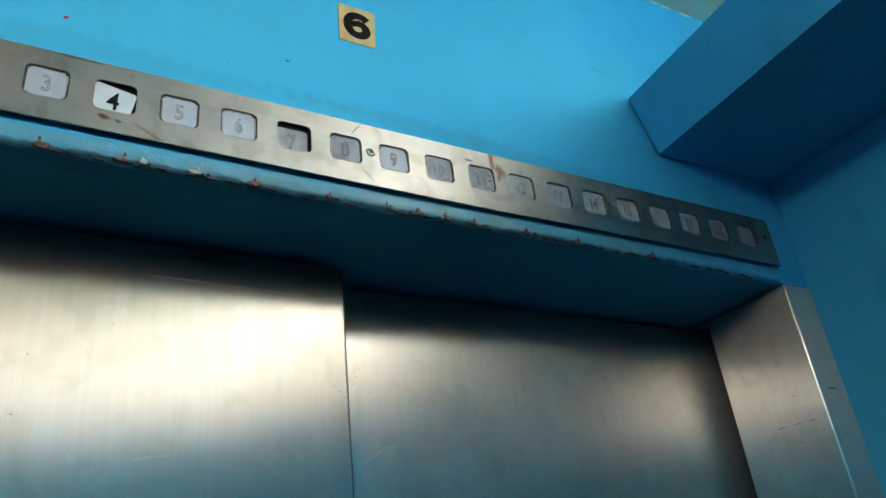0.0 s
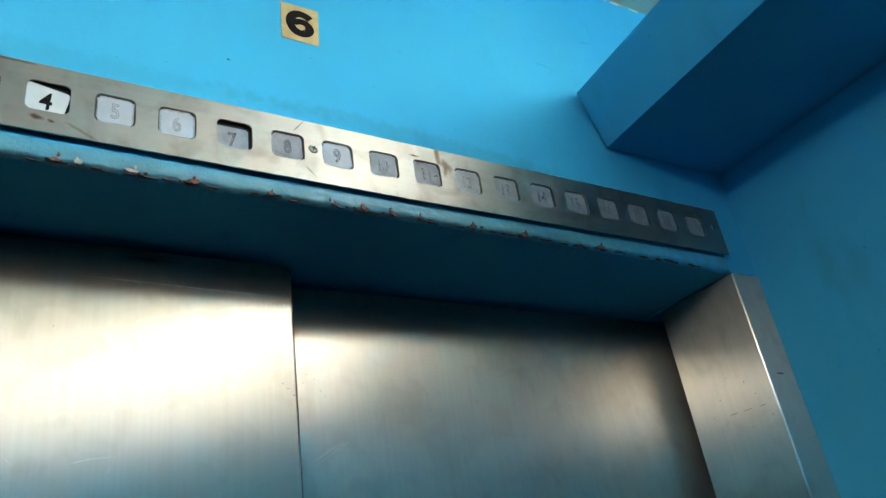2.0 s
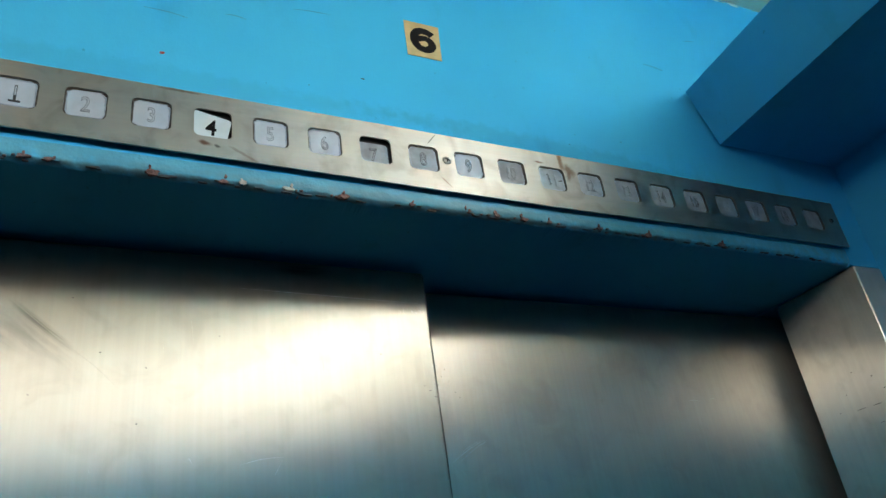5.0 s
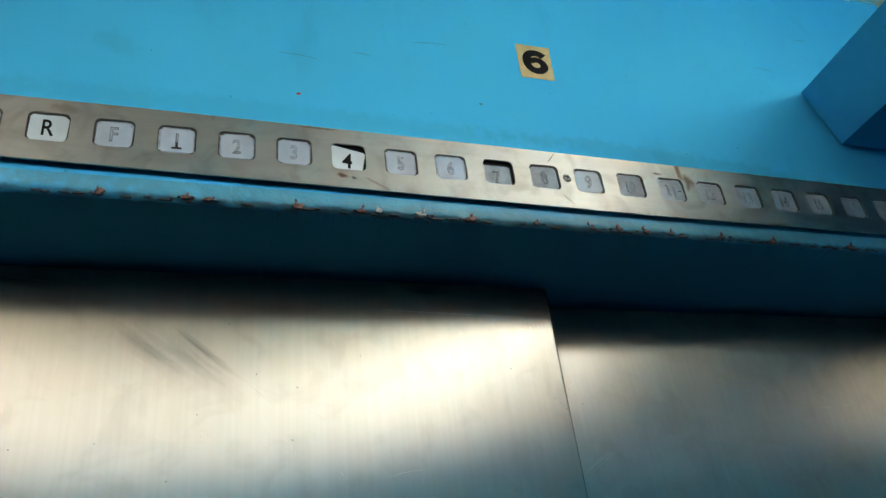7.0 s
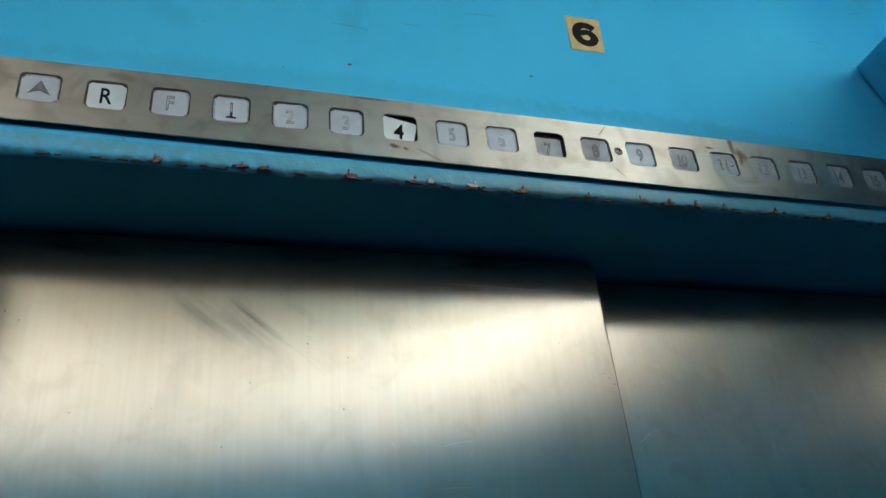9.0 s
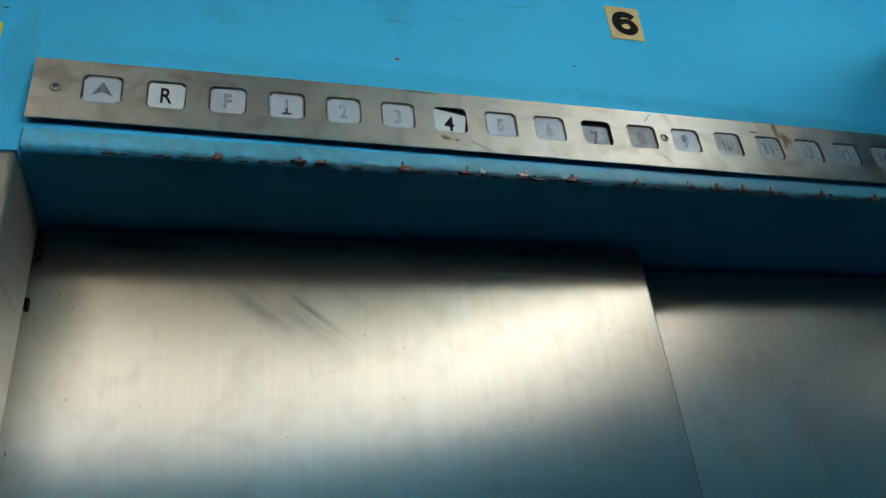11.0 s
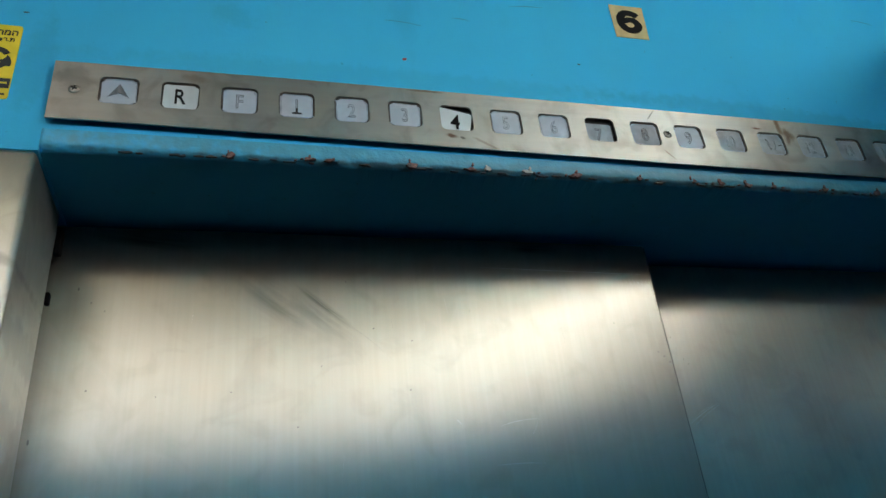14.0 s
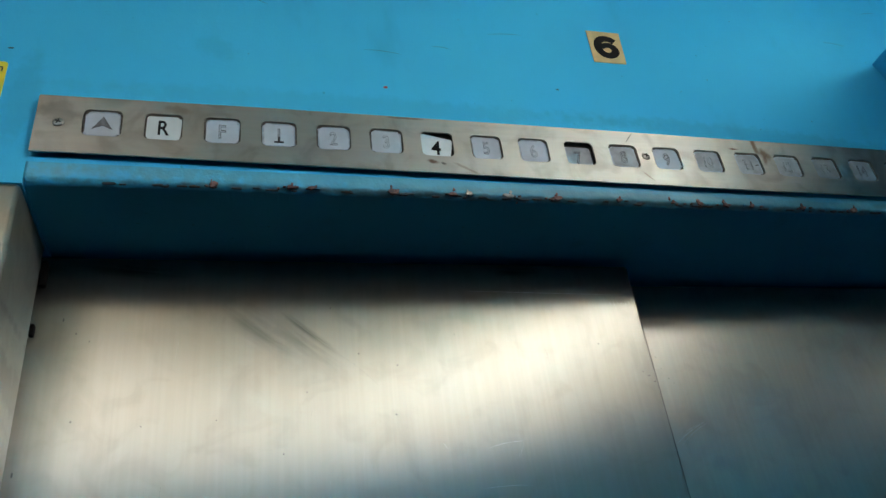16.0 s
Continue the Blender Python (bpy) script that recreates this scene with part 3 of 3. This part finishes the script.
def plate():
    bm = bmesh.new()
    half = PITCH / 2
    for i in range(PANEL_N):
        cx = (i - 10.5) * PITCH
        inner = rounded(WIN_W, WIN_H, WIN_R, 5, cx, PANEL_Z - 0.0015 + tilt(cx))
        outer = []
        for k, (x, z) in enumerate(inner):
            c, s = divmod(k, 5)
            ex = cx + half * (1 if c in (0, 3) else -1)
            ez = PZ1 if c in (0, 1) else PZ0
            to_side = s < 2 if c in (0, 2) else s > 2
            px, pz = (ex, ez) if s == 2 else (ex, z) if to_side else (x, ez)
            outer.append((px, plate_top(px) if pz == PZ1 else plate_foot(px) if pz == PZ0 else pz))
        vi = [bm.verts.new((x, FRONT_Y, z)) for x, z in inner]
        vb = [bm.verts.new((x, BACK_Y, z)) for x, z in inner]
        vo = [bm.verts.new((x, FRONT_Y, z)) for x, z in outer]
        for k in range(20):
            j = (k + 1) % 20
            bm.faces.new((vi[k], vi[j], vo[j], vo[k]))
            bm.faces.new((vi[k], vb[k], vb[j], vi[j]))
    xa, xb = -10.5 * PITCH - half, 10.5 * PITCH + half
    for x0, x1 in ((PX0, xa), (xb, PX1)):
        bm.faces.new([bm.verts.new(p) for p in ((x0, FRONT_Y, plate_foot(x0)), (x1, FRONT_Y, plate_foot(x1)), (x1, FRONT_Y, plate_top(x1)), (x0, FRONT_Y, plate_top(x0)))])
    rim = [(PX0 + (PX1 - PX0) * k / 40, plate_foot(PX0 + (PX1 - PX0) * k / 40)) for k in range(41)] + [(PX1 + (PX0 - PX1) * k / 40, plate_top(PX1 + (PX0 - PX1) * k / 40)) for k in range(41)]
    for k in range(len(rim)):
        (ax, az), (bx, bz) = rim[k], rim[(k + 1) % len(rim)]
        bm.faces.new([bm.verts.new(p) for p in ((ax, FRONT_Y, az), (bx, FRONT_Y, bz), (bx, BACK_Y, bz), (ax, BACK_Y, az))])
    bmesh.ops.remove_doubles(bm, verts=bm.verts[:], dist=0.00002)
    return bm


part("plate", plate(), STEEL_PLATE, panel, "brushed steel face plate with rust stains")
# near-black sheet paints the darkness of the hollow behind the plate
part("cavity_shade_sheet", boxed(PX0 + 0.004, PX1 - 0.004, -0.0012, -0.0002, PZ0 + 0.009, PZ1 - 0.003), DARK, panel, "dark sheet painting the shaded hollow behind the windows")


def screw(x, z, y=FRONT_Y, r=0.0036):
    bm = bmesh.new()
    bmesh.ops.create_uvsphere(bm, u_segments=20, v_segments=10, radius=r)
    bmesh.ops.scale(bm, vec=(1, 0.38, 1), verts=bm.verts[:])
    bmesh.ops.translate(bm, vec=(x, y, z), verts=bm.verts[:])
    s = part("screw", bm, SCREW, panel, "cross-head screw", True)
    for a in (20, 110):
        c = boxed(-0.0019, 0.0019, -0.0003, 0.0003, -0.0004, 0.0004)
        bmesh.ops.rotate(c, cent=(0, 0, 0), matrix=Matrix.Rotation(radians(a), 3, "Y"), verts=c.verts[:])
        bmesh.ops.translate(c, vec=(x, y - 0.38 * r, z), verts=c.verts[:])
        part("slot", c, INK, s)


screw(0.0, PANEL_Z)
screw(-0.4255, PANEL_Z)
screw(0.4255, PANEL_Z, r=0.003)

SIGNS = ["up", "R", "F"] + [str(n) for n in range(1, 19)] + ["blank"]
SOLID = {"4": PRINT}
for i, sign in enumerate(SIGNS):
    cx, cz, dz, dx, dy, turn = (i - 10.5) * PITCH, PANEL_Z - 0.0015 + tilt((i - 10.5) * PITCH), 0.0, 0.0, 0.0, 0.0
    if sign == "4":
        dz, dx, turn = -0.0048, -0.0036, 12.0
    if sign == "7":
        dz, dx, dy = -0.0062, -0.0040, 0.0006
    ty = BACK_Y + 0.0002 + dy
    bm = prism(rounded(0.0276, 0.0262, 0.002, 3), 0.0, 0.0016)
    bmesh.ops.transform(bm, matrix=Matrix.Translation((cx + dx, ty, cz + dz)) @ pose(0, 0, 0, 0, turn, 0), verts=bm.verts[:])
    tile = part("window_tile", bm, TILE_CLEAN if sign in ("R", "4") else TILE_SHADED_DUSTY if i > 13 or sign in ("7", "8", "10", "11") else TILE, panel, "slipped white plastic tile" if dz else "white plastic tile")
    if sign not in ("4", "7"):
        # dark rim: grime line plus the painted shade of the hole's depth
        rim_out, rim_in = rounded(WIN_W + 0.0006, WIN_H + 0.0006, WIN_R, 5, cx, cz), rounded(WIN_W - 0.0007, WIN_H - 0.0007, WIN_R, 5, cx, cz)
        bm = bmesh.new()
        vo = [bm.verts.new((x, ty - 0.0001, z)) for x, z in rim_out]
        vi = []
        for x, z in rim_in:
            k = rng.uniform(0.90, 1.0)
            vi.append(bm.verts.new((cx + (x - cx) * k, ty - 0.00005, cz + (z - cz) * k)))
        for k in range(20):
            bm.faces.new((vo[k], vo[(k + 1) % 20], vi[(k + 1) % 20], vi[k]))
        part("grime_shade_ring", bm, GRIME_SHADE, tile, "dark grime and painted shade round the edge")
        if sign == "R":
            letters("R", 0.0175, (cx, ty - 0.0002, cz), PRINT, tile, wide=0.72, bold=0.0002, label="black character")
            continue
        # grey ring: the tile's darker edge shading, painted as a mesh
        bm, rim_shade = bmesh.new(), []
        for x, z in rim_out:
            k = rng.uniform(0.80, 0.87)
            rim_shade.append((bm.verts.new((x, ty - 0.00004, z)), bm.verts.new((cx + (x - cx) * k, ty - 0.00004, cz + (z - cz) * k))))
        for k in range(20):
            (a, b), (c, d) = rim_shade[k], rim_shade[(k + 1) % 20]
            bm.faces.new((a, c, d, b))
        part("shade_ring", bm, TILE_EDGE_SHADE, tile, "grey ring painting the tile's shading towards the edge")
    at = (cx + dx * 0.3, ty - 0.0002, cz + dz * 0.55)
    if sign == "up":
        bm = prism([(cx - 0.0062, cz - 0.0042), (cx, cz - 0.0012), (cx + 0.0062, cz - 0.0042), (cx, cz + 0.0066)], ty - 0.0003, ty)
        part("arrow", bm, GREY_INK, tile, "faded grey arrow pointing up")
    elif sign in SOLID:
        letters(sign, 0.0175, at, SOLID[sign], tile, wide=0.80, bold=0.00035, turn=-0.3 * turn, label="black character")
    elif sign == "11":
        letters(sign, 0.0155, at, PALE_INK, tile, wide=0.72, line=0.00032, label="engraved grey characters")
        for k in range(5):
            part("speck", shard(rng, cx + rng.uniform(-0.009, 0.009), ty - 0.0001, cz + rng.uniform(-0.008, 0.008), rng.uniform(0.0006, 0.003), rng.uniform(0.0006, 0.0015), 0.0001, 7), INK, tile)
    elif sign != "blank":
        if sign == "1":
            part("serif", boxed(cx - 0.0032, cx + 0.0032, ty - 0.0003, ty, cz - 0.0068, cz - 0.0055), INK, tile, "black foot of the numeral")
            part("stem", boxed(cx - 0.0008, cx + 0.0008, ty - 0.0003, ty, cz - 0.0055, cz - 0.0018), INK, tile)
        letters(sign, 0.0165 if len(sign) == 1 else 0.0155, at, GREY_INK if sign in ("9", "1", "7", "8", "F", "14", "15", "18") else PALE_INK, tile, wide=0.72 if len(sign) == 1 else 0.66, line=0.00032, label="engraved grey character")

# ---- floor number sticker ----
st = empty("floor_number_sticker", (-0.001, 0, 2.201), "tan paper sticker with a bold black 6", "sticker")
part("paper", prism([(-0.0163, 2.2200), (-0.0168, 2.1817), (0.0140, 2.1820), (0.0158, 2.2202)], -0.0006, 0.0002), TAN, st)


def bold_six(cx, cz, w, h):
    """A heavy numeral six: one broad stroke from the tail round the bowl."""
    key = [(0.30, 0.25), (0.18, 0.345), (0.02, 0.375), (-0.14, 0.32), (-0.245, 0.17), (-0.275, 0.0), (-0.25, -0.17), (-0.15, -0.32), (0.01, -0.375), (0.17, -0.32),
           (0.262, -0.17), (0.22, -0.01), (0.10, 0.075), (-0.04, 0.065), (-0.19, -0.03)]
    line = []
    for i in range(len(key) - 1):
        p0, p1, p2, p3 = key[max(i - 1, 0)], key[i], key[i + 1], key[min(i + 2, len(key) - 1)]
        for k in range(5):
            t = k / 5
            line.append([0.5 * (2 * b + (c - a) * t + (2 * a - 5 * b + 4 * c - d) * t * t + (3 * b - a - 3 * c + d) * t ** 3) for a, b, c, d in zip(p0, p1, p2, p3)])
    bm, rows = bmesh.new(), []
    for i in range(len(line)):
        (ax, az), (bx, bz) = line[max(i - 1, 0)], line[min(i + 1, len(line) - 1)]
        l = math.hypot(bx - ax, bz - az)
        nx, nz, y = -(bz - az) / l, (bx - ax) / l, -0.0007 - 0.0002 * i / len(line)
        k = 0.125 - 0.03 * max(0.0, (i - 50) / 20)
        ring = [(line[i][0] + q * nx * k, yy, line[i][1] + q * nz * k) for q, yy in ((-1, y), (1, y), (1, -0.0004), (-1, -0.0004))]
        rows.append([bm.verts.new((cx + x * w, yy, cz + z * h)) for x, yy, z in ring])
    for a, b in zip(rows, rows[1:]):
        for k in range(4):
            bm.faces.new((a[k], b[k], b[(k + 1) % 4], a[(k + 1) % 4]))
    bm.faces.new(rows[0]), bm.faces.new(rows[-1][::-1])
    return bm


part("numeral", bold_six(-0.0008, 2.2010, 0.0298, 0.0278), PRINT, st, "bold black 6")


# ---- yellow service label ----
lb = empty("service_label", (-0.49, 0, 2.10), "yellow vinyl service label with black print", "label")
part("sheet", prism(rounded(0.058, 0.0625, 0.002, 4, -0.493, 2.098), -0.0006, 0.0002), YELLOW, lb)
part("band", boxed(-0.520, -0.4645, -0.0010, -0.0004, 2.0752, 2.0830), INK, lb, "black band")
letters("\u05e8\u05de\u05d4", 0.0068, (-0.4722, -0.0010, 2.1222), INK, lb, bold=0.0001, label="black Hebrew letters")
letters("\u05e8.\u05ea", 0.0050, (-0.4708, -0.0010, 2.1160), INK, lb, label="small black Hebrew letters")
part("printed_bar", boxed(-0.4800, -0.4750, -0.0010, -0.0005, 2.1146, 2.1172), INK, lb)
part("printed_bar", boxed(-0.4740, -0.4660, -0.0014, -0.0008, 2.0785, 2.0797), YELLOW, lb)
part("printed_bar", boxed(-0.4740, -0.4660, -0.0010, -0.0005, 2.0696, 2.0708), INK, lb)


def arc_arrow(cx, cz, r, a0, a1, w):
    bm = bmesh.new()
    n, rows = 16, []
    for i in range(n + 1):
        a = radians(a0 + (a1 - a0) * i / n)
        k = w * (1 if i < 11 else 2.2 * (n - i) / 5 + 0.02)
        rows.append([bm.verts.new((cx + q * math.cos(a), y, cz + q * math.sin(a))) for q, y in ((r - k, -0.001), (r + k, -0.001), (r + k, -0.0005), (r - k, -0.0005))])
    for a, b in zip(rows, rows[1:]):
        for k in range(4):
            bm.faces.new((a[k], b[k], b[(k + 1) % 4], a[(k + 1) % 4]))
    bm.faces.new(rows[0]), bm.faces.new(rows[-1][::-1])
    return bm


part("ring_mark", arc_arrow(-0.4765, 2.1000, 0.0076, -150, 20, 0.0019), INK, lb, "black curved arrow")
part("ring_mark", arc_arrow(-0.4765, 2.1000, 0.0076, 30, 200, 0.0019), INK, lb, "black curved arrow")


# ---- ceiling lamps ----
def ceiling_lamp(at, w, d, drop, strength):
    x, y, z = at
    lamp = empty("ceiling_light", at, "long white fluorescent ceiling lamp, switched on", "ceiling lamp", "lobby lamps")
    part("base_plate", boxed(x - 0.03, x + 0.03, y - d / 2, y + d / 2, z - drop, z - 0.001, 0.003), LAMP_BODY, lamp)
    for s in (-1, 1):
        e = y + s * (d / 2 - 0.012)
        part("end_cap", boxed(x - 0.3 * w, x + 0.3 * w, e - 0.011, e + 0.011, z - drop - 0.040, z - drop, 0.006), LAMP_BODY, lamp)
    part("diffuser", boxed(x - w / 2 + 0.004, x + w / 2 - 0.004, y - d / 2 + 0.024, y + d / 2 - 0.024, z - drop - 0.048, z - drop - 0.001, 0.014, 3), glow("lamp_glow", strength), lamp, "lit opal diffuser", True)
    return lamp


ceiling_lamp(LAMP_A, 0.13, 0.92, 0.05, GLOW_A)
ceiling_lamp(LAMP_B, 0.24, 0.96, 0.06, GLOW_B)
